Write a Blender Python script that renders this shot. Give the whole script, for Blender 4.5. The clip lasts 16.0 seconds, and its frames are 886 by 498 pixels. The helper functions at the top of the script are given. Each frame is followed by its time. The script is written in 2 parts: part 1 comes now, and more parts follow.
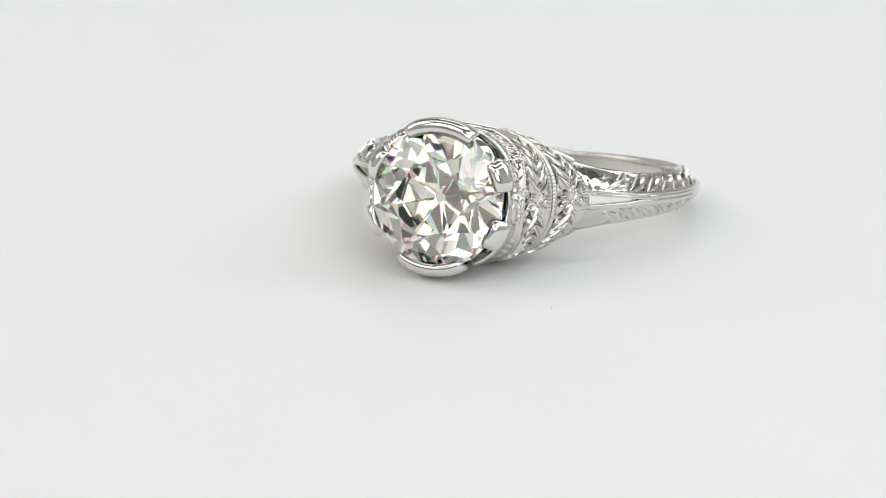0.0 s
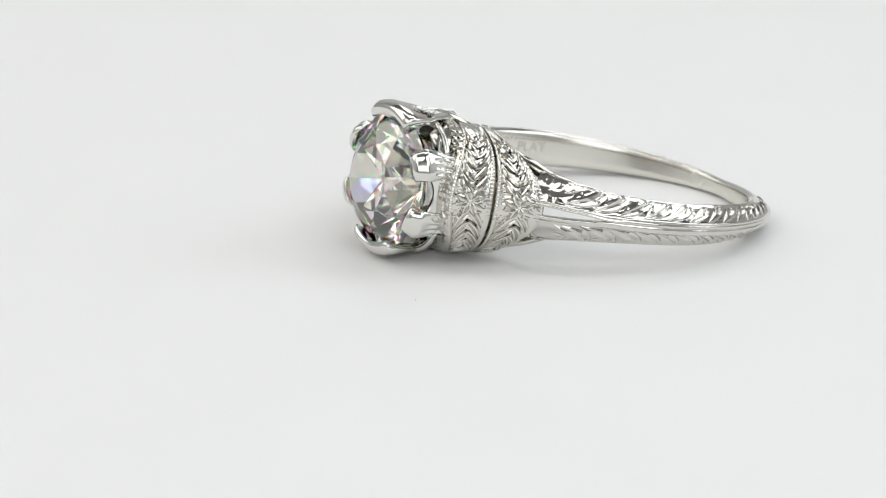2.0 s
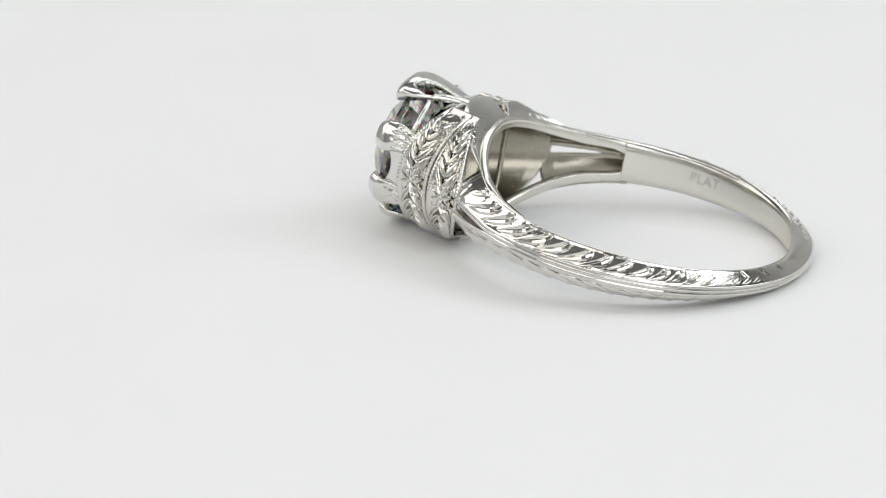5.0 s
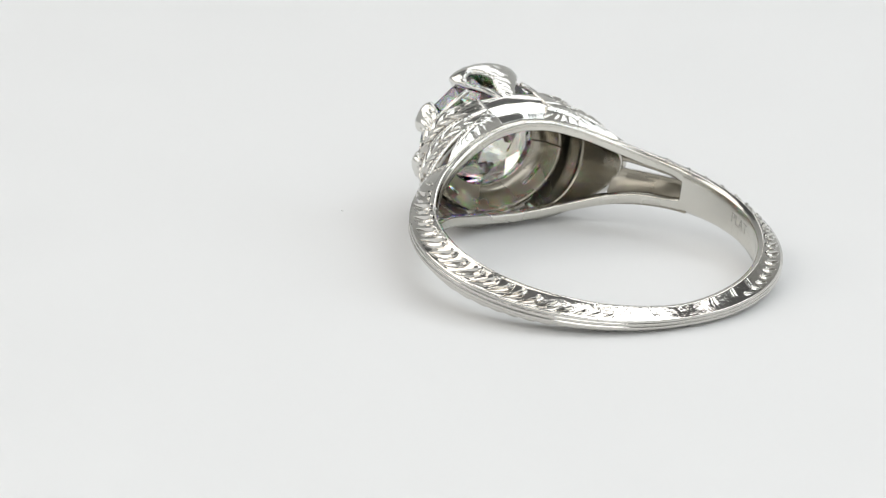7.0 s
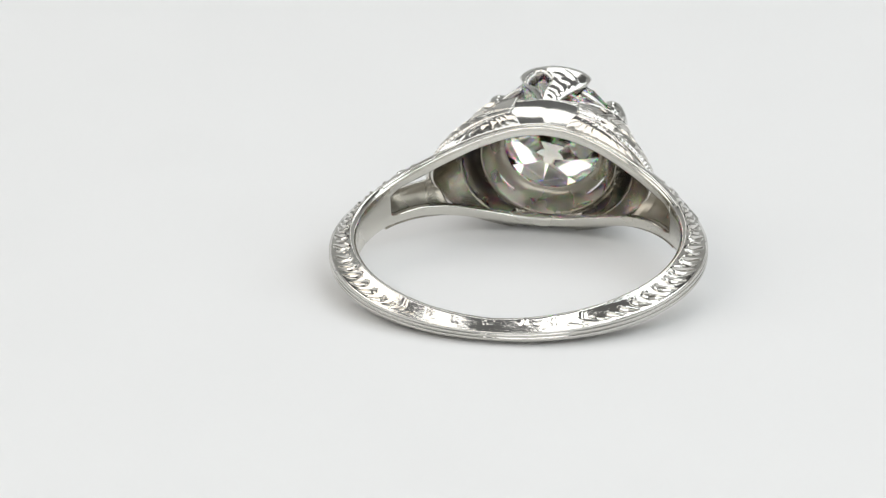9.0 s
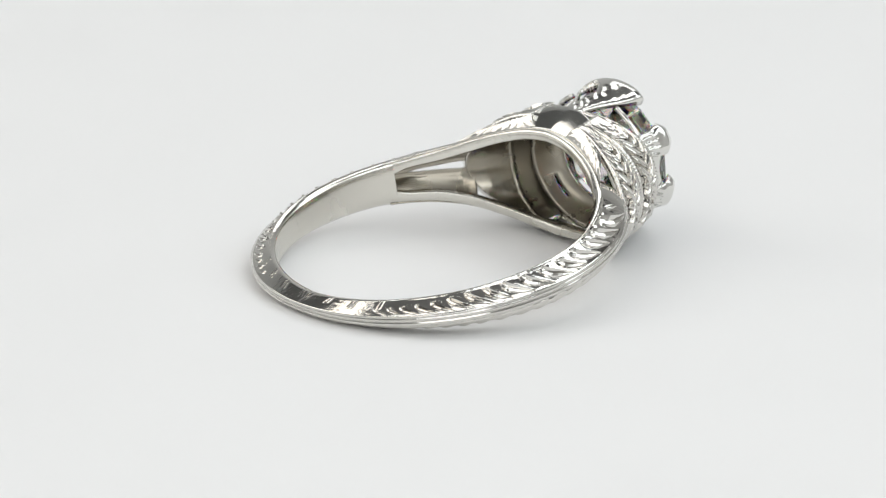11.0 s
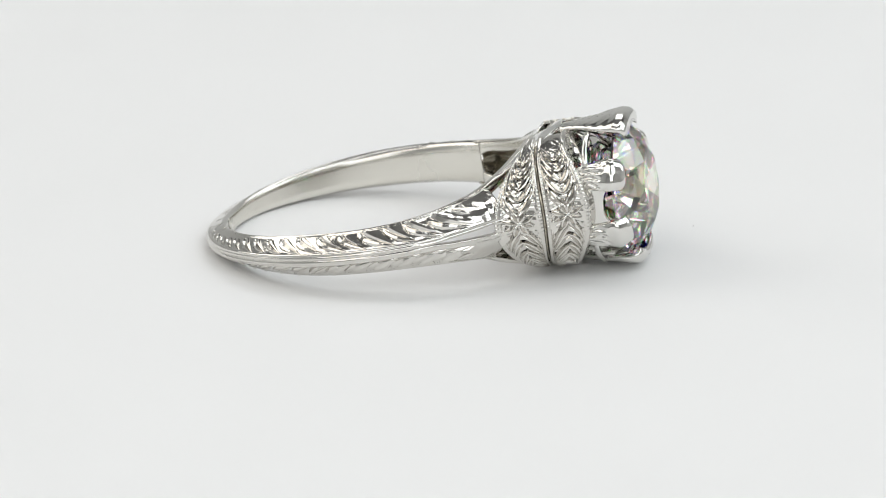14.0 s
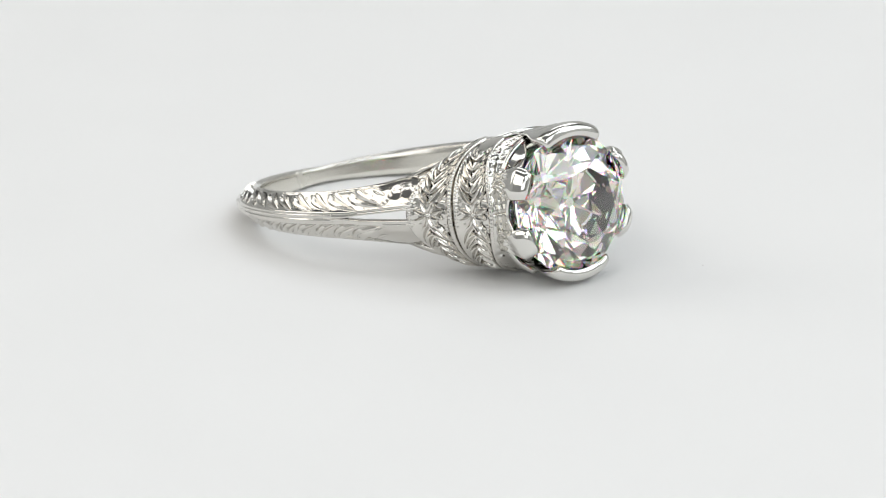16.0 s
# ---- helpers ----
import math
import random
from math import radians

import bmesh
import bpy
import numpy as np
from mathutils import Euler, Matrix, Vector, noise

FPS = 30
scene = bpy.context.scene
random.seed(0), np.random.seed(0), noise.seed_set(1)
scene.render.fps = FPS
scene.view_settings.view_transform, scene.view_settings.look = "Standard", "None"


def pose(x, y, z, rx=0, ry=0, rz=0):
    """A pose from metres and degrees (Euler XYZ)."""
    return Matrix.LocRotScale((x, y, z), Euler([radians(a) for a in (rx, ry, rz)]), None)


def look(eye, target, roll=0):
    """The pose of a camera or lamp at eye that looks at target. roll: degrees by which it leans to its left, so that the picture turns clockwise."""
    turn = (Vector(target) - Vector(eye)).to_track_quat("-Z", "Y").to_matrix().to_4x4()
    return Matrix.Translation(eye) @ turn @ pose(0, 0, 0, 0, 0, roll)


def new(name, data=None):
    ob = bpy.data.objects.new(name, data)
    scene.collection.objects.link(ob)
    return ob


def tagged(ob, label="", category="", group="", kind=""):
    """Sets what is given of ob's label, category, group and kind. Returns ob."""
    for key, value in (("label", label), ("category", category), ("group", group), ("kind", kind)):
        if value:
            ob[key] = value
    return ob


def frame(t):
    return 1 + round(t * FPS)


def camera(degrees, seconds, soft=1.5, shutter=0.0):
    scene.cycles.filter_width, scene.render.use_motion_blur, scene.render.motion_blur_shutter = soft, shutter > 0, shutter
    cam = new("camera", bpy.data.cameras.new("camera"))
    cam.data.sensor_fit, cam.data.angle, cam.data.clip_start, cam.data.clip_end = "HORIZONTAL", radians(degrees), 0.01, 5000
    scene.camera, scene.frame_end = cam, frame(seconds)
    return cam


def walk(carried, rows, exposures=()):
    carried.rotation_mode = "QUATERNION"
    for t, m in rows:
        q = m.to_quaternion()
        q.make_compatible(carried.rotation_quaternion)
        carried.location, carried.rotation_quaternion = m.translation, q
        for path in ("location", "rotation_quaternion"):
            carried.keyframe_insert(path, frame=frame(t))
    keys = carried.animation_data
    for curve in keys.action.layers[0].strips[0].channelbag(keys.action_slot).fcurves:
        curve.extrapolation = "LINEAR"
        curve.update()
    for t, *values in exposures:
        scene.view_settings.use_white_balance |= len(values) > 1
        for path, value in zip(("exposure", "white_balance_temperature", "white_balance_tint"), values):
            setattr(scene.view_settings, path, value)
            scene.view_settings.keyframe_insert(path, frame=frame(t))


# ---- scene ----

# ---------------------------------------------------------------- camera
# Sizes of the ring are written in ring units; one ring unit is 0.905 mm (inner diameter 17 mm).
U = 0.905e-3
AXIS_Z = 50.93              # height of the lens over the platter, in ring units
EYE = Vector((0.0, -157.97 * U, AXIS_Z * U))
YAW, PITCH, ROLL = radians(1.4638), radians(-18.0102), 0.5571
AHEAD = Vector((-math.sin(YAW) * math.cos(PITCH), math.cos(YAW) * math.cos(PITCH), math.sin(PITCH)))
cam = camera(18.53, 16.0, soft=1.0)
cam.data.dof.use_dof = True
cam.data.dof.focus_distance = 0.1415
cam.data.dof.aperture_fstop = 108.0
STAND = look(EYE, EYE + AHEAD, ROLL)
walk(cam, [(0.0, STAND), (16.0, STAND)])

# ---------------------------------------------------------------- light
world = bpy.data.worlds.new("studio_air")
scene.world = world
world.use_nodes = True
world.node_tree.nodes["Background"].inputs[0].default_value = (0.93, 0.96, 1.0, 1)
world.node_tree.nodes["Background"].inputs[1].default_value = 0.30
scene.view_settings.exposure = -0.44


def softbox(name, eye, target, size, size_y, power, colour):
    data = bpy.data.lights.new(name, "AREA")
    data.shape, data.size, data.size_y = "RECTANGLE", size, size_y
    data.energy, data.color = power, colour
    ob = new(name, data)
    ob.matrix_world = look(eye, target)
    return ob


softbox("softbox_warm", (-0.52, 0.10, 0.44), (0, 0, 0.0), 0.44, 0.48, 1.6, (1.0, 0.972, 0.93))
softbox("softbox_cool", (0.52, 0.06, 0.46), (0, 0, 0.0), 0.40, 0.46, 1.65, (0.90, 0.962, 1.0))
# three unseen front lamps, added as fill to brighten the stone
softbox("front_fill_west", (-0.32, -0.42, 0.54), (0, 0, 0.0), 0.42, 0.42, 1.3, (1.0, 0.97, 0.925))
softbox("front_fill_east", (0.30, -0.42, 0.56), (0, 0, 0.0), 0.44, 0.44, 1.75, (0.93, 0.972, 1.0))
softbox("front_fill_low", (0.06, -0.86, 0.36), (0, 0, 0.0), 0.66, 0.34, 1.5, (0.97, 0.985, 1.0))
softbox("softbox_back", (0.10, 0.56, 0.64), (0, 0, 0.0), 0.46, 0.26, 0.95, (0.98, 0.99, 1.0))
for name, x, power in (("strip_light_west", -0.17, 0.42), ("strip_light_east", 0.19, 0.80)):
    softbox(name, (x, 0.12, 0.72), (0.3 * x, 0.02, 0.0), 0.13, 0.46, power, (0.985, 0.99, 1.0))


# ---------------------------------------------------------------- materials
def material(name, colour, rough=0.5, metal=0.0):
    m = bpy.data.materials.new(name)
    m.use_nodes = True
    b = m.node_tree.nodes["Principled BSDF"]
    b.inputs["Base Color"].default_value = (*colour, 1)
    b.inputs["Roughness"].default_value = rough
    b.inputs["Metallic"].default_value = metal
    return m, m.node_tree.nodes, m.node_tree.links, b


def grain(nodes, links, b, scale, strength, distance, rough=None, tone=None, stretch=(1, 1, 1)):
    """Fine relief at one scale, with roughness and colour that vary at a coarser one."""
    co = nodes.new("ShaderNodeTexCoord")
    mp = nodes.new("ShaderNodeMapping")
    mp.inputs["Scale"].default_value = stretch
    links.new(co.outputs["Object"], mp.inputs["Vector"])
    fine = nodes.new("ShaderNodeTexNoise")
    fine.inputs["Scale"].default_value = scale
    fine.inputs["Detail"].default_value = 6
    links.new(mp.outputs["Vector"], fine.inputs["Vector"])
    bump = nodes.new("ShaderNodeBump")
    bump.inputs["Strength"].default_value = strength
    bump.inputs["Distance"].default_value = distance
    links.new(fine.outputs["Fac"], bump.inputs["Height"])
    links.new(bump.outputs["Normal"], b.inputs["Normal"])
    coarse = nodes.new("ShaderNodeTexNoise")
    coarse.inputs["Scale"].default_value = scale * 0.11
    coarse.inputs["Detail"].default_value = 4
    links.new(co.outputs["Object"], coarse.inputs["Vector"])
    if rough:
        r = nodes.new("ShaderNodeMapRange")
        r.inputs["From Min"].default_value, r.inputs["From Max"].default_value = 0.3, 0.7
        r.inputs["To Min"].default_value, r.inputs["To Max"].default_value = rough
        links.new(coarse.outputs["Fac"], r.inputs["Value"])
        links.new(r.outputs["Result"], b.inputs["Roughness"])
    if tone:
        mix = nodes.new("ShaderNodeMix")
        mix.data_type = "RGBA"
        mix.inputs["A"].default_value, mix.inputs["B"].default_value = (*tone[0], 1), (*tone[1], 1)
        links.new(coarse.outputs["Fac"], mix.inputs["Factor"])
        links.new(mix.outputs["Result"], b.inputs["Base Color"])


def metal(name, colour, rough, bump, scale=4000, stretch=(1, 1, 1)):
    m, n, l, b = material(name, colour, rough[0], 1.0)
    dark = tuple(c * 0.93 for c in colour)
    grain(n, l, b, scale, bump, 0.00002, rough, (dark, colour), stretch)
    return m


POLISHED = metal("polished_platinum", (0.77, 0.76, 0.725), (0.05, 0.15), 0.07, 2600)
SATIN = metal("worn_inner_platinum", (0.80, 0.78, 0.72), (0.16, 0.30), 0.10, 3600)
ENGRAVED = metal("engraved_platinum", (0.72, 0.70, 0.66), (0.03, 0.11), 0.45, 4200)
# inner faces: grime and the shade of the hollows both put into the colour
HOLLOW_SHADE = metal("shaded_hollow_platinum", (0.46, 0.425, 0.355), (0.18, 0.36), 0.25, 3000)
# darker metal for the letters, in place of shade in sunk strokes
STAMP_SHADE = metal("stamp_shade_platinum", (0.58, 0.56, 0.52), (0.26, 0.38), 0.1, 3000)


def diamond_material():
    """Clear glass of a diamond's index, one for each of three colours to give it fire."""
    m = bpy.data.materials.new("clear_diamond")
    m.use_nodes = True
    n, l = m.node_tree.nodes, m.node_tree.links
    n.remove(n["Principled BSDF"])
    total = None
    for colour, ior in (((1.0, 0.0, 0.0), 2.405), ((0.0, 0.99, 0.0), 2.42), ((0.0, 0.0, 0.96), 2.44)):
        glass = n.new("ShaderNodeBsdfGlass")
        glass.inputs["Color"].default_value = (*colour, 1)
        glass.inputs["IOR"].default_value = ior
        glass.inputs["Roughness"].default_value = 0.0
        if total:
            add = n.new("ShaderNodeAddShader")
            l.new(total.outputs[0], add.inputs[0])
            l.new(glass.outputs[0], add.inputs[1])
            glass = add
        total = glass
    clear = n.new("ShaderNodeBsdfGlass")
    clear.inputs["Color"].default_value = (1.0, 0.995, 0.975, 1)
    clear.inputs["IOR"].default_value = 2.42
    clear.inputs["Roughness"].default_value = 0.0
    mix = n.new("ShaderNodeMixShader")
    mix.inputs[0].default_value = 0.15
    l.new(clear.outputs[0], mix.inputs[1])
    l.new(total.outputs[0], mix.inputs[2])
    l.new(mix.outputs[0], n["Material Output"].inputs["Surface"])
    return m


DIAMOND = diamond_material()

PLATTER, n_, l_, b_ = material("matte_white_acrylic", (0.84, 0.84, 0.835), 0.55)
grain(n_, l_, b_, 900, 0.03, 0.0001, (0.5, 0.62), ((0.835, 0.835, 0.83), (0.85, 0.85, 0.845)))
WHITE, n_, l_, b_ = material("white_wall_paint", (0.82, 0.82, 0.81), 0.8)
grain(n_, l_, b_, 60, 0.1, 0.001, (0.7, 0.9), ((0.80, 0.80, 0.79), (0.84, 0.84, 0.83)))
DARK, n_, l_, b_ = material("grey_wall_paint", (0.26, 0.26, 0.26), 0.8)
grain(n_, l_, b_, 60, 0.1, 0.001, (0.7, 0.9), ((0.24, 0.24, 0.24), (0.28, 0.28, 0.28)))
DUST, n_, l_, b_ = material("grey_dust", (0.68, 0.67, 0.65), 0.9)
TABLE, n_, l_, b_ = material("white_table_laminate", (0.78, 0.78, 0.77), 0.45)
grain(n_, l_, b_, 200, 0.04, 0.0005, (0.4, 0.55), ((0.76, 0.76, 0.75), (0.80, 0.80, 0.79)))


# ---------------------------------------------------------------- helpers for meshes
def link(name, verts, faces, mat, parent=None, label="", smooth=True):
    me = bpy.data.meshes.new(name)
    me.from_pydata([tuple(v) for v in verts], [], faces)
    me.materials.append(mat)
    bm = bmesh.new()
    bm.from_mesh(me)
    bmesh.ops.recalc_face_normals(bm, faces=bm.faces)
    for f in bm.faces:
        f.smooth = smooth
    bm.to_mesh(me)
    bm.free()
    ob = new(name, me)
    if parent:
        ob.parent = parent
    if label:
        tagged(ob, label)
    return ob


def box(name, x0, x1, y0, y1, z0, z1, mat):
    v = [(x, y, z) for x in (x0, x1) for y in (y0, y1) for z in (z0, z1)]
    f = [(0, 1, 3, 2), (4, 6, 7, 5), (0, 4, 5, 1), (2, 3, 7, 6), (0, 2, 6, 4), (1, 5, 7, 3)]
    return link(name, v, f, mat, smooth=False)


# ---------------------------------------------------------------- the room and its table
TT = -0.020                                   # table top: the turntable is 20 mm high
tagged(box("ground", -0.8, 0.8, -1.0, 0.8, -0.80, -0.78, DARK), "plain grey studio floor under the table", "floor", kind="structure")
tagged(box("ceiling", -0.8, 0.8, -1.0, 0.8, 0.85, 0.87, DARK), "plain grey studio ceiling", "ceiling", kind="structure")
for nm, a, mat in (("wall_north", (-0.8, 0.8, 0.8, 0.82), WHITE), ("wall_west", (-0.82, -0.8, -0.25, 0.82), WHITE), ("wall_east", (0.8, 0.82, -0.25, 0.82), WHITE),
                   ("wall_south", (-0.8, 0.8, -1.02, -1.0), WHITE), ("wall_southwest", (-0.82, -0.8, -1.02, -0.25), WHITE), ("wall_southeast", (0.8, 0.82, -1.02, -0.25), WHITE)):
    tagged(box(nm, *a, -0.78, 0.85, mat), "plain white studio wall" if mat is WHITE else "plain grey studio wall", "wall", kind="structure")
tagged(box("tabletop", -0.7, 0.7, -0.6, 0.6, -0.78, TT, TABLE), "plain white laminate studio table", "table", kind="structure")


def lathe(profile, steps=96):
    v, f = [], []
    for k in range(steps):
        a = 2 * math.pi * k / steps
        v += [(r * math.cos(a), r * math.sin(a), z) for r, z in profile]
    m = len(profile)
    for k in range(steps):
        j = (k + 1) % steps
        f += [(k * m + i, j * m + i, j * m + i + 1, k * m + i + 1) for i in range(m - 1)]
    f.append(tuple(k * m for k in range(steps)))
    f.append(tuple(k * m + m - 1 for k in reversed(range(steps))))
    return v, f


turntable = tagged(new("turntable"), "slowly turning matte white display turntable under the ring", "turntable")
link("platter", *lathe([(0.118, -0.010), (0.1200, -0.009), (0.1200, -0.001), (0.1192, 0.0)]), PLATTER, turntable, smooth=False)
link("base", *lathe([(0.100, TT), (0.100, -0.010)]), PLATTER, turntable, smooth=False)

# a grain of dust on the platter
for x, y, r in ((-8.12, 9.07, 0.03),):
    grains = [(U * (x + r * q * math.cos(a) * (1.3 + 0.4 * math.sin(3 * a + x))), U * (y + r * q * math.sin(a)), U * h) for q, h in ((1.0, 0.0), (0.8, 0.05), (0.3, 0.09)) for a in (2 * math.pi * k / 8 for k in range(8))]
    link("dust_speck", grains, [(i * 8 + j, i * 8 + (j + 1) % 8, i * 8 + 8 + (j + 1) % 8, i * 8 + 8 + j) for i in range(2) for j in range(8)] + [tuple(range(16, 24))], DUST, turntable)

# ---------------------------------------------------------------- the ring
# Ring frame: x across the finger hole, y from its centre to the stone, z along the finger; it lies tilted on the platter.
LEAN = Euler((radians(9.51), 0, radians(9.91))).to_matrix()
CENTRE = Vector((2.970, -7.146, 2.244))
ring = tagged(new("ring"), "antique engraved platinum ring with a round diamond, lying on its side", "ring")


def place(p):
    return (LEAN @ Vector(p) + CENTRE) * U


def part(name, verts, faces, mat, parent=None, label="", smooth=True):
    return link(name, [place(v) for v in verts], faces, mat, parent or ring, label, smooth)


def grid_faces(rows, cols, close_rows=False, close_cols=False, skip=None):
    f = []
    for i in range(rows if close_rows else rows - 1):
        for j in range(cols if close_cols else cols - 1):
            if skip and skip(i, j):
                continue
            i2, j2 = (i + 1) % rows, (j + 1) % cols
            f.append((i * cols + j, i * cols + j2, i2 * cols + j2, i2 * cols + j))
    return f


def slab(name, outer, inner, rows, cols, mat, parent=None, label="", skip=None, lining=None):
    """A sheet with thickness between two grids of the same size; skip leaves openings."""
    n = rows * cols
    keep = [[not (skip and skip(i, j)) for j in range(cols - 1)] for i in range(rows - 1)]
    f = []
    ok = lambda i, j: 0 <= i < rows - 1 and 0 <= j < cols - 1 and keep[i][j]
    for i in range(rows - 1):
        for j in range(cols - 1):
            if not keep[i][j]:
                continue
            a, b, c, d = i * cols + j, i * cols + j + 1, (i + 1) * cols + j + 1, (i + 1) * cols + j
            f += [(a, b, c, d), (n + a, n + d, n + c, n + b)]
            for (p, q), (ni, nj) in (((a, b), (i - 1, j)), ((b, c), (i, j + 1)), ((c, d), (i + 1, j)), ((d, a), (i, j - 1))):
                if not ok(ni, nj):
                    f.append((q, p, n + p, n + q))
    ob = part(name, list(outer) + list(inner), f, mat, parent, label)
    # inner faces get the lining, which carries its shade in the colour
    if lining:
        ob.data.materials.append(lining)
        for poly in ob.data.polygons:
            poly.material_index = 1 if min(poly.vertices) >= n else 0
    return ob


def lerp(table, t):
    """Smooth value from a short table of (key, value)."""
    if t <= table[0][0]:
        return table[0][1]
    for (a, va), (b, vb) in zip(table, table[1:]):
        if t <= b:
            k = (t - a) / (b - a)
            return va + (vb - va) * k
    return table[-1][1]


def smooth_table(table, step=1.0):
    """Round off the corners of a table."""
    lo, hi = table[0][0], table[-1][0]
    keys = [lo + (hi - lo) * i / 120 for i in range(121)]
    return [(k, sum(lerp(table, k + d * step) for d in (-2, -1, 0, 1, 2)) / 5 if lo < k < hi else lerp(table, k)) for k in keys]


# Along the hoop, by the angle from +x in degrees (-90 is the back of the hoop, +90 the head).
RIDGE = smooth_table([(-90, 10.74), (-45, 10.96), (0, 11.0), (13, 11.0), (22, 11.02), (33, 11.08), (43, 11.18), (50, 11.36)], 2.0)
EDGE = smooth_table([(-90, 0.52), (-45, 0.94), (-12, 1.22), (10, 1.31), (25, 1.43), (36, 1.62), (46, 1.88), (52, 2.14)], 2.0)
RAIL_IN = smooth_table([(-90, 0.42), (-45, 0.66), (0, 0.92), (26, 0.40), (28, 0.70), (31, 0.82), (43, 0.98), (55, 1.45), (67, 2.10), (80, 2.66), (90, 2.80)], 1.5)
RAIL_OUT = smooth_table([(-90, 0.55), (-45, 0.90), (0, 1.16), (25, 1.30), (43, 1.70), (55, 2.16), (67, 2.75), (80, 3.28), (90, 3.42)], 2.0)
R_IN = 9.40


def hoop(side, deg, r, z):
    a = radians(deg)
    return (side * r * math.cos(a), r * math.sin(a), z)


def wobble(a, b, k=1.0):
    """The unevenness of hand engraving."""
    return noise.noise((a * k, b * k, 3.7))


def cut(k, width):
    """A V-shaped graver's cut at whole numbers of k."""
    k = k - math.floor(k)
    return max(0.0, 1 - min(k, 1 - k) / width)


# -- hoop: inner face, plain edges, engraved chamfers and the ridge with its two lines
def hoop_section(deg):
    ro, w, wi = lerp(RIDGE, deg), lerp(EDGE, deg), lerp(RAIL_OUT, deg)
    ridge = lerp([(-90, 0.24), (-30, 0.30)], deg)
    pts = [(R_IN + 0.05, wi - 0.08), (R_IN, wi - 0.16)]
    pts += [(R_IN, (wi - 0.16) * k) for k in (0.5, 0.0, -0.5)]
    pts += [(R_IN, -wi + 0.16), (R_IN + 0.05, -wi + 0.08)]
    lower = [(R_IN + 0.28, -w)]
    n = 12
    s = radians(deg) * 10.4
    for k in range(n + 1):
        v = k / n
        r, z = R_IN + 0.36 + (ro - 0.06 - R_IN - 0.36) * v, w * (1 - v) + ridge * v
        depth = lerp([(-90, 0.05), (-20, 0.10), (50, 0.12)], deg)
        leafy = lerp([(-62, 0.0), (-46, 0.30)], deg)
        tick = max(cut(s / 1.7 + 0.22 * v + 0.3, 0.035), cut(s / 1.7 + 0.30 * v + 0.40, 0.03)) * (1 - leafy / 0.3) * (v < 0.55)
        r += depth * leafy * (-3.6 * max(0.0, 1 - (2 * v - 1) ** 6) + 0.5 * wobble(s, v * 2, 3.0)) - 0.10 * tick
        lower.append((r, -z))
    mid = [(ro - 0.10, 0.03 - ridge), (ro, 0.08 - ridge), (ro + 0.01, -0.06), (ro - 0.05, -0.02), (ro - 0.05, 0.02), (ro + 0.01, 0.06), (ro, ridge - 0.08), (ro - 0.10, ridge - 0.03)]
    upper = [(r, -z) for r, z in reversed(lower)]
    return pts + lower + mid + upper


rows = []
DEG0, DEG1 = -90 - 117.0, 27.0
steps = 620
for i in range(steps + 1):
    d = DEG0 + (DEG1 - DEG0) * i / steps
    rows.append((d, hoop_section(d if d >= -90 else -180 - d)))
cols = len(rows[0][1])
v = [(r * math.cos(radians(d)), r * math.sin(radians(d)), z) for d, sec in rows for r, z in sec]
f = grid_faces(len(rows), cols, close_cols=True)
f += [tuple(range(cols)), tuple(reversed(range(len(v) - cols, len(v))))]
shank = part("shank", v, f, ENGRAVED, label="tapered platinum shank with engraved leaves and a lined ridge")
shank.data.materials.append(SATIN)
for poly in shank.data.polygons:
    if max(i % cols for i in poly.vertices) <= 6:
        poly.material_index = 1

# -- plain polished rails from shoulder to shoulder, above and below the hollow
for up in (1, -1):
    v = []
    n = 140
    for i in range(n + 1):
        d = 26.7 + 126.6 * i / n
        dd = d if d <= 90 else 180 - d
        a, b = lerp(RAIL_IN, dd), lerp(RAIL_OUT, dd)
        e = max(b, b + (lerp(EDGE, dd) - b) * max(0.0, 1 - (dd - 26.7) / 9))
        for r, z in ((9.42, a + 0.03), (9.40, a + 0.10), (9.40, b - 0.16), (9.45, b - 0.05), (9.56, (b + e) / 2), (9.72, e), (9.95, b - 0.04), (9.95, a + 0.10), (9.85, a)):
            v.append((r * math.cos(radians(d)), r * math.sin(radians(d)), up * z))
    f = grid_faces(n + 1, 9, close_cols=True)
    f += [tuple(range(9)), tuple(reversed(range(len(v) - 9, len(v))))]
    part("rail", v, f, SATIN, label="plain polished rim of the hollow shoulders")

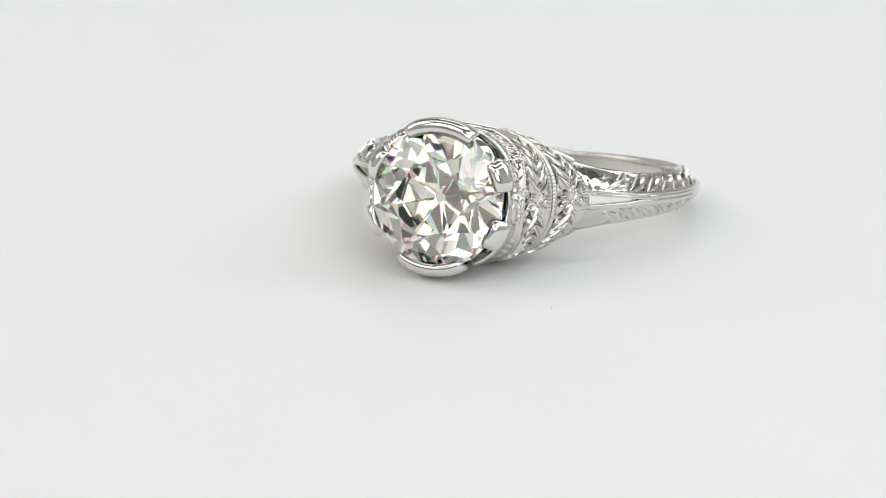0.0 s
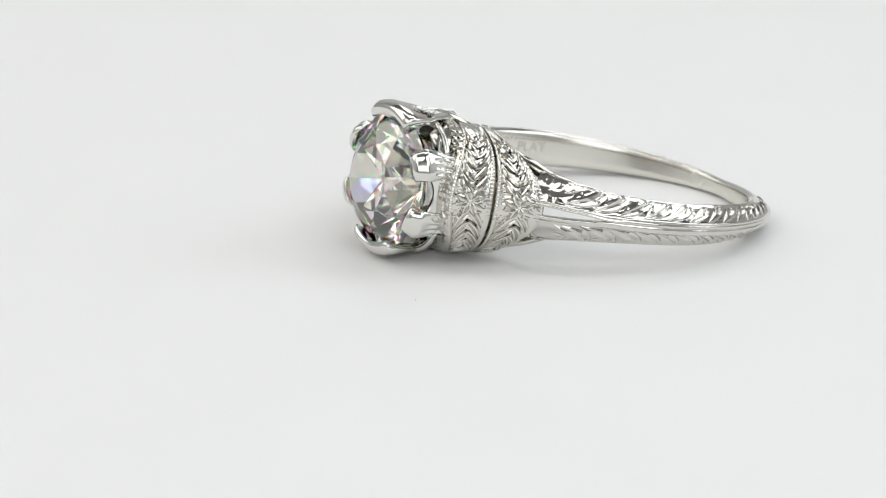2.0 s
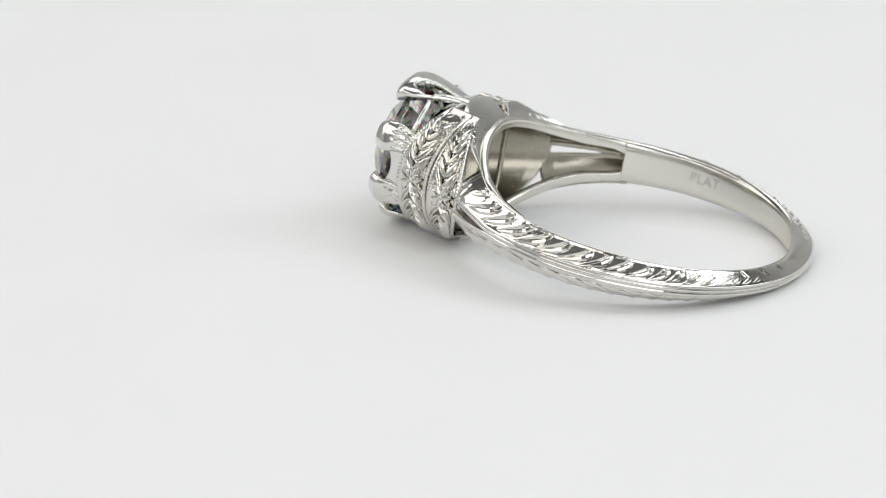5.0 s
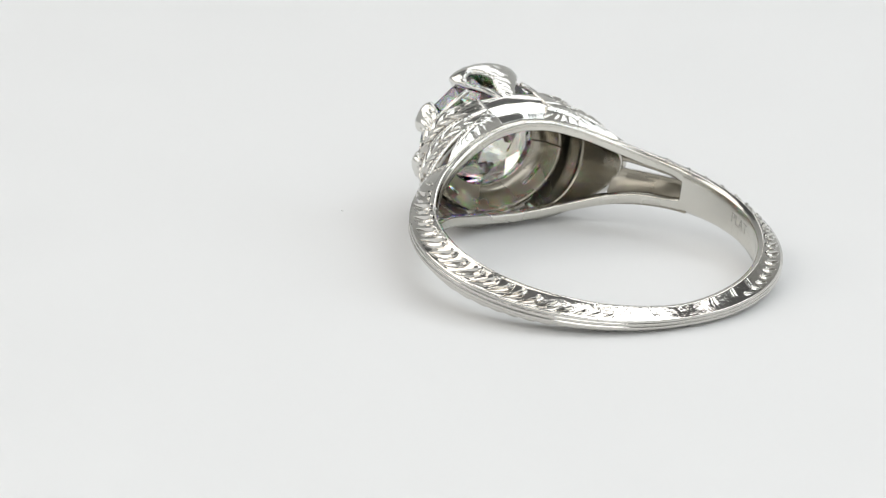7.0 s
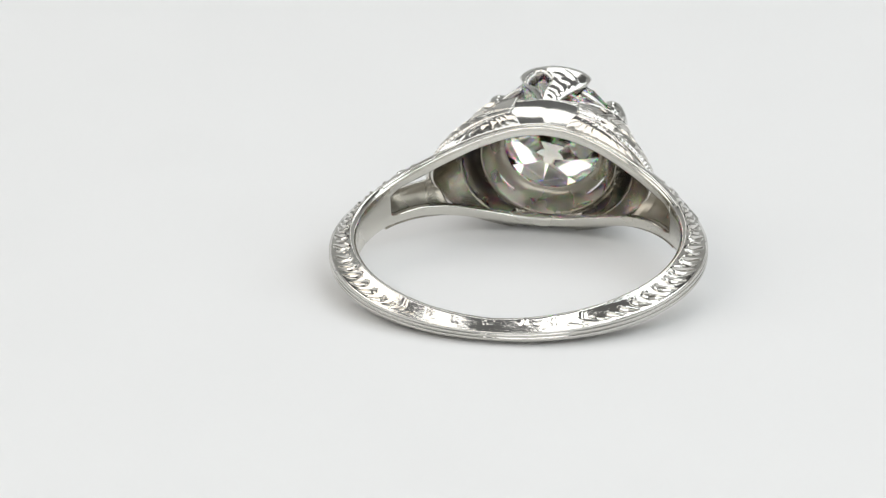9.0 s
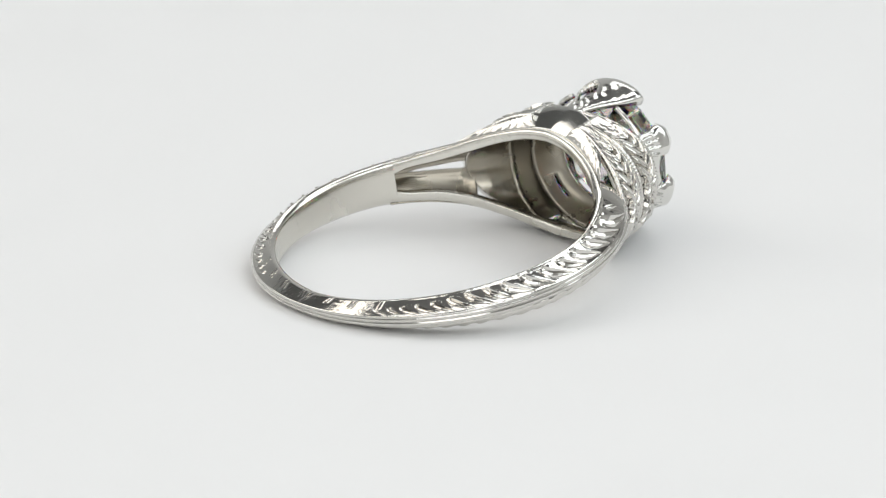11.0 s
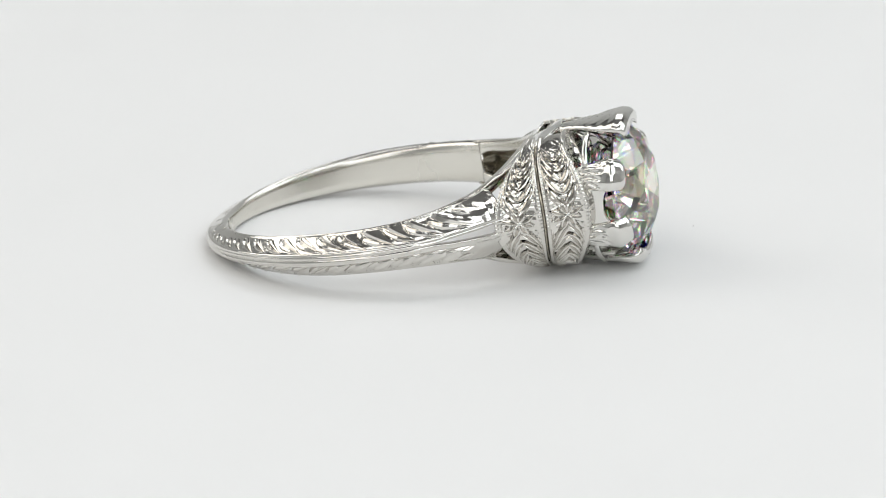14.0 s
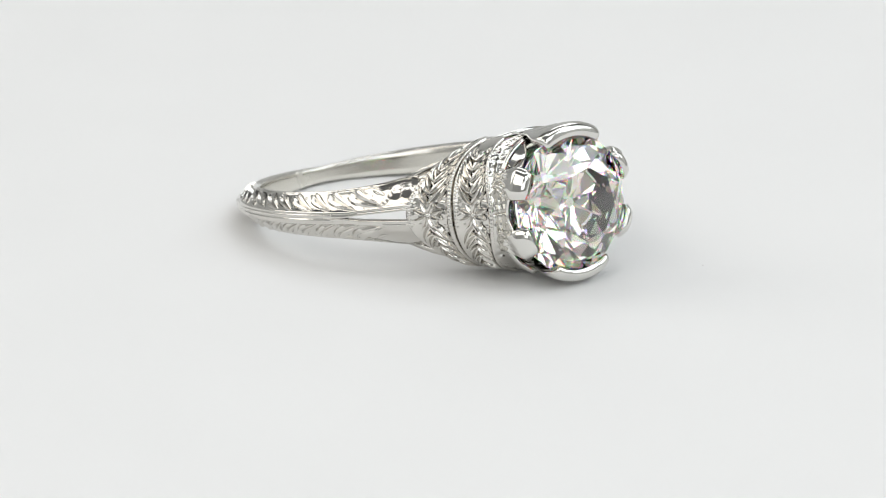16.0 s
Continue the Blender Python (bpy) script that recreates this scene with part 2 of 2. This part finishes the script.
# -- shoulders: engraved plates from the ridge to the rails, split by a slot before the head
SHOULDER_A, SHOULDER_B = 24.0, 54.0
for side in (1, -1):
    for up in (1, -1):
        outer, inner = [], []
        R, C = 90, 22
        for i in range(R):
            d = d0 = SHOULDER_A + (SHOULDER_B - SHOULDER_A) * i / (R - 1)
            ro, w = lerp(RIDGE, d), lerp(EDGE, d)
            open_ = lerp([(24, 0.0), (31, 0.02), (36, 0.14), (50, 0.30)], d)
            flat = max(0.30, open_ + 0.24)
            sag = lerp([(24, 1.0), (30, 1.0), (46, 1.9)], d)
            for j in range(C):
                d = d0
                if j < 5:
                    z = open_ + (flat - open_) * j / 4
                    base = ro
                    r = ro + (-0.09 if j == 3 else 0.0)
                else:
                    k = (j - 4) / (C - 5)
                    z = flat + (w - flat) * k
                    d = d0 + 2.5 * k * (i / (R - 1)) ** 3
                    base = r = ro - 0.06 - (ro - 0.06 - 9.76) * k ** sag
                    r += 0.03 * (wobble(d * 0.2, k * 2, 3.0) - lerp([(40, 3.6), (45, 0.8)], d) - 1.2 * cut(1.9 * k + d * 0.12 + 0.3 * wobble(d * 0.15, k), 0.10)) * (1 - (2 * k - 1) ** 6)
                outer.append(hoop(side, d, r, up * z))
                inner.append(hoop(side, d, base - 0.32, up * max(0.0, z - 0.05)))
        slab("shoulder", outer, inner, R, C, ENGRAVED, label="engraved shoulder plate with curling leaves beside a slot", lining=HOLLOW_SHADE)

# -- head: four engraved bands that narrow towards the top and bottom plates
def head_x(y):
    return lerp([(8.0, 7.50), (8.75, 7.08), (9.75, 6.52), (11.45, 5.70), (12.6, 5.15), (13.85, 4.72), (15.5, 4.35)], y)


def head_point(side, y, zeta, out=0.0):
    zz = lerp([(9, 4.05), (11, 4.15), (14.6, 4.35)], y)
    n = lerp([(9, 2.0), (14.6, 2.35)], y)
    q = min(0.999, abs(zeta))
    x = head_x(y) * (1 - q ** n) ** (1 / n)
    nx, nz = x / head_x(y) ** 2 * 1.0, zeta * zz / zz ** 2
    m = math.hypot(nx, nz) or 1
    return (side * (x + out * nx / m), y + out * 0.25, zeta * zz + out * nz / m)


def y_rear(q): return 8.75 + 1.65 * q * q
def y_groove(q): return 11.40 - 0.75 * q * q
def y_front(q): return 13.85 - 1.85 * q * q


def band_relief(s, v, w):
    """v across from -1 to 1; s along in ring units from the flower."""
    if abs(v) > 0.86:
        bead = abs(math.sin(s * 13.0))
        return 0.025 + 0.040 * bead
    if abs(v) > 0.77:
        return -0.05
    return 0.03 * (cut(s * 2.6 + abs(v) * 1.5, 0.3) + wobble(s, v, 5.0)) - 0.115


def leaf_patch(surface, axis, half, height, rows=8, skew=0.0):
    """A leaf cut with a graver: two bright bevels on each side of a sunk midrib. axis(p) is its midline, in the surface's two coordinates."""
    v = []
    cols = 7
    for i in range(rows):
        p = i / (rows - 1)
        c, e = axis(p), axis(min(1.0, p + 0.02))
        b = axis(max(0.0, p - 0.02))
        t = Vector((e[0] - b[0], e[1] - b[1])).normalized()
        wide = half * math.sin(math.pi * min(1.0, 0.06 + 0.92 * p) ** 0.8) ** 0.75
        swell = math.sin(math.pi * min(1.0, 0.10 + 0.85 * p)) ** 0.5
        for j in range(cols):
            u = 2 * j / (cols - 1) - 1
            bevel = lerp([(0.0, 0.30), (0.34, 0.95), (0.67, 0.88), (1.0, -0.45)], abs(u))
            v.append(surface(c[0] - t.y * wide * u, c[1] + t.x * wide * u, height * swell * bevel * (1 + skew * u) - 0.03 * (1 - swell)))
    return v, grid_faces(rows, cols)


def dress_band(band_ob, side, lo, hi):
    """Flower and leaf sprigs of one band, each leaf a piece of its own."""
    def surface(s, x, h):
        q = max(-0.955, min(0.955, math.sin(max(-1.5, min(1.5, s / 4.6)))))
        a, b = lo(q), hi(q)
        v = max(-1, min(1, x / ((b - a) / 2)))
        return head_point(side, (a + b) / 2 + x, q, (1 - (q / 0.955) ** 8) * (0.10 * (1 - v * v) + h))

    rnd = random.Random(7 + side)
    for k in range(8):
        a = 2 * math.pi * (k + 0.5) / 8
        far = (0.98 if abs(math.cos(a)) > 0.5 else 0.88) * rnd.uniform(0.92, 1.05)
        axis = lambda p, a=a, far=far: ((0.10 + (far - 0.10) * p) * math.cos(a), (0.10 + (far - 0.10) * p) * math.sin(a))
        part("petal", *leaf_patch(surface, axis, 0.28, 0.17, 7), ENGRAVED, band_ob, smooth=False)
    bead = [surface(0.15 * r * math.cos(a), 0.15 * r * math.sin(a), 0.12 * math.sqrt(1.02 - r * r)) for r in (0.05, 0.5, 0.85, 1.0) for a in (2 * math.pi * k / 12 for k in range(12))]
    part("flower_centre", bead, grid_faces(4, 12, close_cols=True) + [tuple(range(12))], POLISHED, band_ob)
    for way in (1, -1):
        for n in range(5):
            s0 = 0.74 + 0.74 * n
            q = math.sin(min(1.5, (s0 + 0.55) / 4.6))
            if math.sin(min(1.5, (s0 + 0.86) / 4.6)) > 0.93:
                continue
            w = (hi(q) - lo(q)) / 2 * 0.78
            for hand in (1, -1):
                j = rnd.uniform(-0.06, 0.06)
                axis = lambda p, s0=s0 + j, w=w, hand=hand: (way * (s0 - 0.12 + (1.22 + 0.8 * j * 3) * p - 0.16 * math.sin(math.pi * p)), hand * (-0.03 + (w * 0.88 + 0.03) * p ** 0.85))
                part("leaf", *leaf_patch(surface, axis, 0.29 * min(1.0, 0.45 + 0.55 * w), 0.19, 8), ENGRAVED, band_ob, smooth=False)


def band(side, lo, hi, label):
    R, C = 190, 46
    outer, inner = [], []
    for i in range(R):
        q = -0.955 + 1.91 * i / (R - 1)
        a, b = lo(q), hi(q)
        for j in range(C):
            k = j / (C - 1)
            y = a + (b - a) * k
            v = 2 * k - 1
            bulge = 0.10 * (1 - v * v)
            ends = 1 - (q / 0.955) ** 8
            s = 4.6 * math.asin(max(-1, min(1, q)))
            outer.append(head_point(side, y, q, ends * (bulge + band_relief(s, v, max(0.3, (b - a) / 2)))))
            inner.append(head_point(side, y, q * 0.97, -0.42))
    return slab("engraved_band", outer, inner, R, C, ENGRAVED, label=label, lining=HOLLOW_SHADE)


for side in (1, -1):
    for lo, hi, label in ((y_rear, lambda q: y_groove(q) - 0.09, "engraved band with a flower and leaves next to the shoulder"),
                          (lambda q: y_groove(q) + 0.09, y_front, "engraved band with a flower and leaves under the prongs")):
        dress_band(band(side, lo, hi, label), side, lo, hi)
    # floor of the groove between the two bands, coloured darker for its shade
    R = 60
    outer, inner = [], []
    for i in range(R):
        q = -0.95 + 1.9 * i / (R - 1)
        for e in (-0.16, 0.16):
            outer.append(head_point(side, y_groove(q) + e, q, -0.30))
            inner.append(head_point(side, y_groove(q) + e, q, -0.42))
    slab("groove", outer, inner, R, 2, HOLLOW_SHADE, label="recessed groove between two engraved bands, its shade put into the colour")

# -- leaves that curl along the chamfers, smaller towards the back of the hoop
def dress_chamfer(side, up):
    def surface(d, k, h):
        ro, w = lerp(RIDGE, d), lerp(EDGE, d)
        open_ = lerp([(24, 0.0), (31, 0.02), (36, 0.14), (50, 0.30)], d)
        flat = max(0.30, open_ + 0.24)
        k = max(0.0, min(1.0, k))
        sag = lerp([(24, 1.0), (30, 1.0), (46, 1.9)], d)
        r = ro - 0.06 - (ro - 0.06 - 9.76) * k ** sag
        h -= 0.11
        return hoop(side, d, r + 0.62 * h, up * (flat + (w - flat) * k + 0.70 * h))

    # work in ring units so that leaves keep their shape
    def flat_surface(s, x, h):
        d = math.degrees(s / 10.7)
        long = math.hypot(lerp(RIDGE, d) - 9.82, lerp(EDGE, d) - 0.3)
        return surface(d, x / long, h)

    rnd = random.Random(3 + side + 2 * up)
    s = radians(-66) * 10.7
    end = radians(42) * 10.7
    while s < end:
        d = math.degrees(s / 10.7)
        size = lerp([(-66, 1.0), (-20, 1.55), (20, 1.85), (47, 2.15)], d) * rnd.uniform(0.88, 1.12)
        bold = lerp([(-66, 0.25), (-40, 0.85), (-10, 1.0)], d)
        long = math.hypot(lerp(RIDGE, d) - 9.82, lerp(EDGE, d) - 0.3)
        low = lerp([(-66, 0.45), (-35, 0.86), (0, 0.90)], d)
        curl = rnd.uniform(0.24, 0.34)
        axis = lambda p, s=s, size=size, long=long, low=low, curl=curl: (s + size * (0.98 * p - curl * math.sin(math.pi * p)), long * (low - (low - 0.13) * p ** 1.35))
        part("leaf", *leaf_patch(flat_surface, axis, 0.27 * size * (0.6 + 0.4 * bold), 0.12 + 0.13 * bold, 10, 0.35), ENGRAVED, shank, smooth=False)
        tip = lambda p, s=s, size=size, long=long: (s + size * (0.62 + 0.42 * p), long * (0.90 - 0.30 * p))
        if d > -40:
            part("leaf", *leaf_patch(flat_surface, tip, 0.09 * size, 0.17), ENGRAVED, shank)
        s += size * 0.80


for side in (1, -1):
    for up in (1, -1):
        dress_chamfer(side, up)

# -- plain triangular plates that close the head at the top and bottom
for up in (1, -1):
    R, C = 40, 30
    outer, inner = [], []
    for i in range(R):
        k = i / (R - 1)
        for j in range(C):
            t = 2 * j / (C - 1) - 1
            half = lerp([(0, 3.05), (0.3, 2.7), (0.75, 2.5), (1.0, 2.3)], k)
            x = t * half
            y0 = math.sqrt(9.9 ** 2 - x * x)
            y1 = 11.75 - 0.10 * x * x
            y = y0 + (y1 - y0) * k
            d = math.degrees(math.acos(min(1, abs(x) / 9.9)))
            z0 = lerp(RAIL_OUT, d)
            z1 = 4.20 - 0.058 * x * x
            z = z0 + (z1 - z0) * (1 - (1 - k) ** 1.35) + 0.02 * math.sin(math.pi * k) * wobble(x, k, 0.8)
            outer.append((x, y, up * z))
            inner.append((x, y, up * (z - 0.40)))
    slab("gallery_plate", outer, inner, R, C, POLISHED, label="smooth polished plate between the engraved bands", lining=HOLLOW_SHADE)

# -- narrow engraved arms from the rails up to the bands, past the triangular openings
for side in (1, -1):
    for up in (1, -1):
        R, C = 70, 16
        outer, inner = [], []
        for i in range(R):
            u = i / (R - 1)
            d = 51 + 31 * u
            rail = Vector(hoop(side, d, 9.90, up * (lerp(RAIL_OUT, d) - 0.01)))
            q = 0.74 + 0.215 * u
            edge = Vector(head_point(side, y_rear(q) + 0.05, up * q, -0.04))
            for j in range(C):
                k = j / (C - 1)
                p = rail.lerp(edge, k)
                lines = 0.03 * cut(u * 9 + k * 1.3 + 0.8 * wobble(u * 5, k * 2), 0.2) if 0.12 < k < 0.9 else 0.0
                lift = 0.10 * math.sin(math.pi * k) - lines
                outer.append((p.x, p.y, p.z + up * lift))
                inner.append((p.x * 0.99, p.y - 0.1, p.z - up * 0.26))
        slab("arm", outer, inner, R, C, ENGRAVED, label="narrow engraved arm beside a triangular opening", lining=HOLLOW_SHADE)

# -- setting: collar, gallery wires and six prongs
GIRDLE_Y, STONE_R = 15.25, 4.1


def round_bar(points, radius, sides=8):
    """Vertices and faces of a bar along a row of points."""
    v, f = [], []
    for i, p in enumerate(points):
        p = Vector(p)
        t = (Vector(points[min(i + 1, len(points) - 1)]) - Vector(points[max(i - 1, 0)])).normalized()
        a = t.orthogonal().normalized() if i == 0 else (a - t * a.dot(t)).normalized()
        b = t.cross(a)
        rr = radius(i / (len(points) - 1)) if callable(radius) else radius
        v += [p + (a * math.cos(2 * math.pi * k / sides) + b * math.sin(2 * math.pi * k / sides)) * rr for k in range(sides)]
    f = grid_faces(len(points), sides, close_cols=True)
    f += [tuple(range(sides)), tuple(reversed(range(len(v) - sides, len(v))))]
    return v, f


# seat: the beaded ledge from the front bands in to the stone
outer, inner = [], []
R, C = 361, 13
for k in range(R):
    a = 2 * math.pi * k / (R - 1)
    q = 0.955 * math.sin(a)
    side = 1 if math.cos(a) >= 0 else -1
    rim = head_point(side, y_front(q) - 0.04, q, -0.02)
    if abs(q) > 0.85:
        rim = (head_point(1, y_front(0.85), 0.85, -0.02)[0] * math.cos(a) / 0.456, rim[1], rim[2])
    hub = (4.0 * math.cos(a), y_front(q) + 0.16, 3.85 * math.sin(a))
    for j in range(C):
        t = j / (C - 1)
        lift = 0.08 * abs(math.sin(23 * a)) * abs(math.sin(2 * math.pi * t)) + 0.06 * wobble(6 * a, t, 2.0)
        p = tuple(rim[i] + (hub[i] - rim[i]) * t for i in range(3))
        outer.append((p[0], p[1] + lift, p[2]))
        inner.append((p[0] * 0.98, p[1] - 0.30, p[2] * 0.98))
slab("seat", outer, inner, R, C, ENGRAVED, label="beaded ledge that carries the stone")


def prong(mid, half_tip, half_base, y_base, hole=False, label=""):
    """A prong that follows the girdle; mid and the half widths in degrees round the stone."""
    R, C = 34, 26
    outer, inner = [], []
    for i in range(R):
        k = i / (R - 1)
        y = y_base + (16.05 - y_base) * k
        half = half_base + (half_tip - half_base) * (0.5 - 0.5 * math.cos(math.pi * min(1, k * 1.15)))
        r_out = lerp([(0, 4.80), (0.35, 4.95), (0.66, 5.10), (0.76, 5.12), (0.82, 5.04), (0.97, 4.66), (1.0, 4.45)], k)
        if half_tip > 20:
            r_out = lerp([(0, 4.25), (0.3, 4.50), (0.70, 4.88), (0.86, 4.98), (0.94, 4.90), (1.0, 4.62)], k)
        r_in = lerp([(0, 4.1), (0.6, 4.46), (0.82, 4.42), (0.90, 4.25), (1.0, 4.10)], k)
        for j in range(C):
            t = 2 * j / (C - 1) - 1
            round_ = 0.14 * abs(t) ** 6 if half_tip > 20 else 0.26 * abs(t) ** 3.5
            a = radians(mid + half * t)
            r_o, r_i = (0.955 if hole else 0.93) * r_out, 0.925 * r_in
            h = 0.0
            if hole and 0.08 < k < 0.80:
                h = -0.06 * cut(k * 7.5 + abs(t) * 1.8 + 0.6 * wobble(k * 4, t * 3), 0.2) * (1 - abs(t) ** 4) if t < 0.05 else 0.0
            elif not hole and k < 0.62:
                h = (0.14 * (abs(math.sin(7 * t + 4 * k + wobble(k * 5, mid))) - 0.6) + 0.10 * wobble(t * 5 + mid, k * 9)) * min(1.0, (0.62 - k) * 8)
            yy = y - (0.12 * abs(t) ** 6 if half_tip > 20 else 0.30 * abs(t) ** 3) * k * k
            outer.append(((r_o - round_ + h) * math.cos(a), yy, (r_o - round_ + h) * math.sin(a)))
            inner.append((r_i * math.cos(a), yy, r_i * math.sin(a)))
    skip = None
    if hole:
        s = 1 if mid < 180 else -1

        def skip(i, j):
            k, t = (i + 0.5) / (R - 1), s * (2 * (j + 0.5) / (C - 1) - 1)
            return 0.14 < k < 0.80 and ((t - 0.48) / (0.42 * math.sin(math.pi * ((k - 0.14) / 0.66) ** 1.5) + 0.001)) ** 2 < 1
    return slab("prong", outer, inner, R, C, POLISHED, label=label, skip=skip)


prong(90, 29, 9, 11.6, True, "wide engraved prong with a pierced teardrop")
prong(270, 29, 14, 11.7, False, "wide polished prong resting on the turntable")
for m in (24.5, 155.5, 204.5, 335.5):
    prong(m, 13.0, 8.5, 13.0, False, "small polished prong hugging the stone")

for a0, a1 in ((33, 64), (116, 147), (213, 244), (296, 327)):
    pts = []
    for i in range(13):
        k = i / 12
        a = radians(a0 + (a1 - a0) * k)
        pts.append((4.30 * math.cos(a), 13.75 - 0.08 * math.sin(math.pi * k), 4.30 * math.sin(a)))
    part("gallery_wire", *round_bar(pts, 0.18), POLISHED, label="thin gallery wire between two prongs")


# bezel: smooth scalloped walls between the small prongs, one on each side of the stone
for mid in (0, 180):
    outer, inner = [], []
    R, C = 14, 17
    for i in range(R):
        k = i / (R - 1)
        for j in range(C):
            t = 2 * j / (C - 1) - 1
            a = radians(mid + 15 * t)
            y = 13.05 + (1.55 + 0.42 * abs(t) ** 2.2) * k
            r = 4.18 + 0.16 * k - 0.10 * (1 - t * t)
            outer.append((r * math.cos(a), y, r * math.sin(a)))
            inner.append(((r - 0.22) * math.cos(a), y, (r - 0.22) * math.sin(a)))
    slab("bezel_wall", outer, inner, R, C, POLISHED, label="smooth scalloped wall between two small prongs")

# cup: the bowl round the pavilion, seen from inside the hoop, with thin curved slits
outer, inner = [], []
R, C = 181, 13
for i in range(R):
    a = 2 * math.pi * i / (R - 1)
    for j in range(C):
        t = j / (C - 1)
        r, y = 2.95 + 1.30 * t, 13.75 - 1.55 * t * t
        outer.append((r * math.cos(a), y, 0.90 * r * math.sin(a)))
        inner.append((r * math.cos(a), y - 0.22, 0.90 * r * math.sin(a)))


def slits(i, j):
    a = 360 * (i + 0.5) / (R - 1)
    return j == 7 and any(lo < a < hi for lo, hi in ((205, 232), (308, 335), (28, 46), (134, 152)))


# polished towards the stone; the lining colour supplies shade on the inner side
slab("cup", outer, inner, R, C, POLISHED, label="bowl under the stone with curved slits, shade coloured into its inner face", skip=slits, lining=HOLLOW_SHADE)


# -- the stone: an old cut brilliant with a small table, high crown and open culet
def stone():
    R, t_r, s_r, l_r, c_r = STONE_R, STONE_R * 0.52, STONE_R * 0.77, STONE_R * 0.50, 0.30
    crown, pav, girdle = 1.42, 3.28, 0.07
    c22 = math.cos(radians(22.5))
    turn = 9.0

    def p(r, deg, h):
        a = radians(deg + turn)
        return (r * math.cos(a), GIRDLE_Y + h, r * math.sin(a))
    m = crown / (R - t_r)
    mp = pav / (R - c_r)
    s_h = girdle + crown - m * (s_r * c22 - t_r)
    l_h = -girdle - pav + mp * (l_r * c22 - c_r)
    v = [p(t_r, 45 * k, girdle + crown) for k in range(8)]
    v += [p(s_r, 45 * k + 22.5, s_h) for k in range(8)]
    v += [p(R, 22.5 * k, girdle) for k in range(16)]
    v += [p(R, 22.5 * k, -girdle) for k in range(16)]
    v += [p(l_r, 45 * k + 22.5, l_h) for k in range(8)]
    v += [p(c_r, 45 * k, -girdle - pav) for k in range(8)]
    T, S, G, H, L, K = 0, 8, 16, 32, 48, 56
    f = [tuple(range(8)), tuple(K + k for k in reversed(range(8)))]
    for k in range(8):
        n, b = (k + 1) % 8, (k - 1) % 8
        f.append((T + k, S + k, T + n))
        f.append((T + k, S + b, G + 2 * k, S + k))
        f += [(S + k, G + 2 * k, G + 2 * k + 1), (S + k, G + 2 * k + 1, G + (2 * k + 2) % 16)]
        f += [(L + k, H + 2 * k + 1, H + 2 * k), (L + k, H + (2 * k + 2) % 16, H + 2 * k + 1)]
        f.append((K + k, L + k, H + 2 * k, L + b))
        f.append((K + k, K + n, L + k))
    for k in range(16):
        f.append((G + k, H + k, H + (k + 1) % 16, G + (k + 1) % 16))
    return part("diamond", v, f, DIAMOND, label="clear old-cut round diamond with a faint warm tint", smooth=False)


stone()


# -- metal mark inside the hoop: raised letters, darkened for the shade of stamping
def stamp(words, deg, z, size):
    cu = bpy.data.curves.new("stamp", "FONT")
    cu.body, cu.size, cu.extrude, cu.align_x = words, size, 0.012, "CENTER"
    ob = bpy.data.objects.new("stamp", cu)
    scene.collection.objects.link(ob)
    me = bpy.data.meshes.new_from_object(ob.evaluated_get(bpy.context.evaluated_depsgraph_get()))
    bpy.data.objects.remove(ob)
    v = []
    for q in me.vertices:
        a = radians(deg) - q.co.x / R_IN
        r = R_IN - 0.004 - q.co.z * 0.5
        v.append((r * math.cos(a), r * math.sin(a), z + q.co.y))
    f = [tuple(q.vertices) for q in me.polygons]
    return part("stamp", v, f, STAMP_SHADE, label="small stamped metal mark with the shade of its letters in the colour", smooth=False)


stamp("PLAT", -6.0, -0.18, 0.92)


# ---------------------------------------------------------------- turning
def motions():
    rows = [(0.5 * k, pose(0, 0, 0, 0, 0, -18.731 * (0.5 * k - 8))) for k in range(33)]
    walk(turntable, rows)
    walk(ring, rows)


motions()
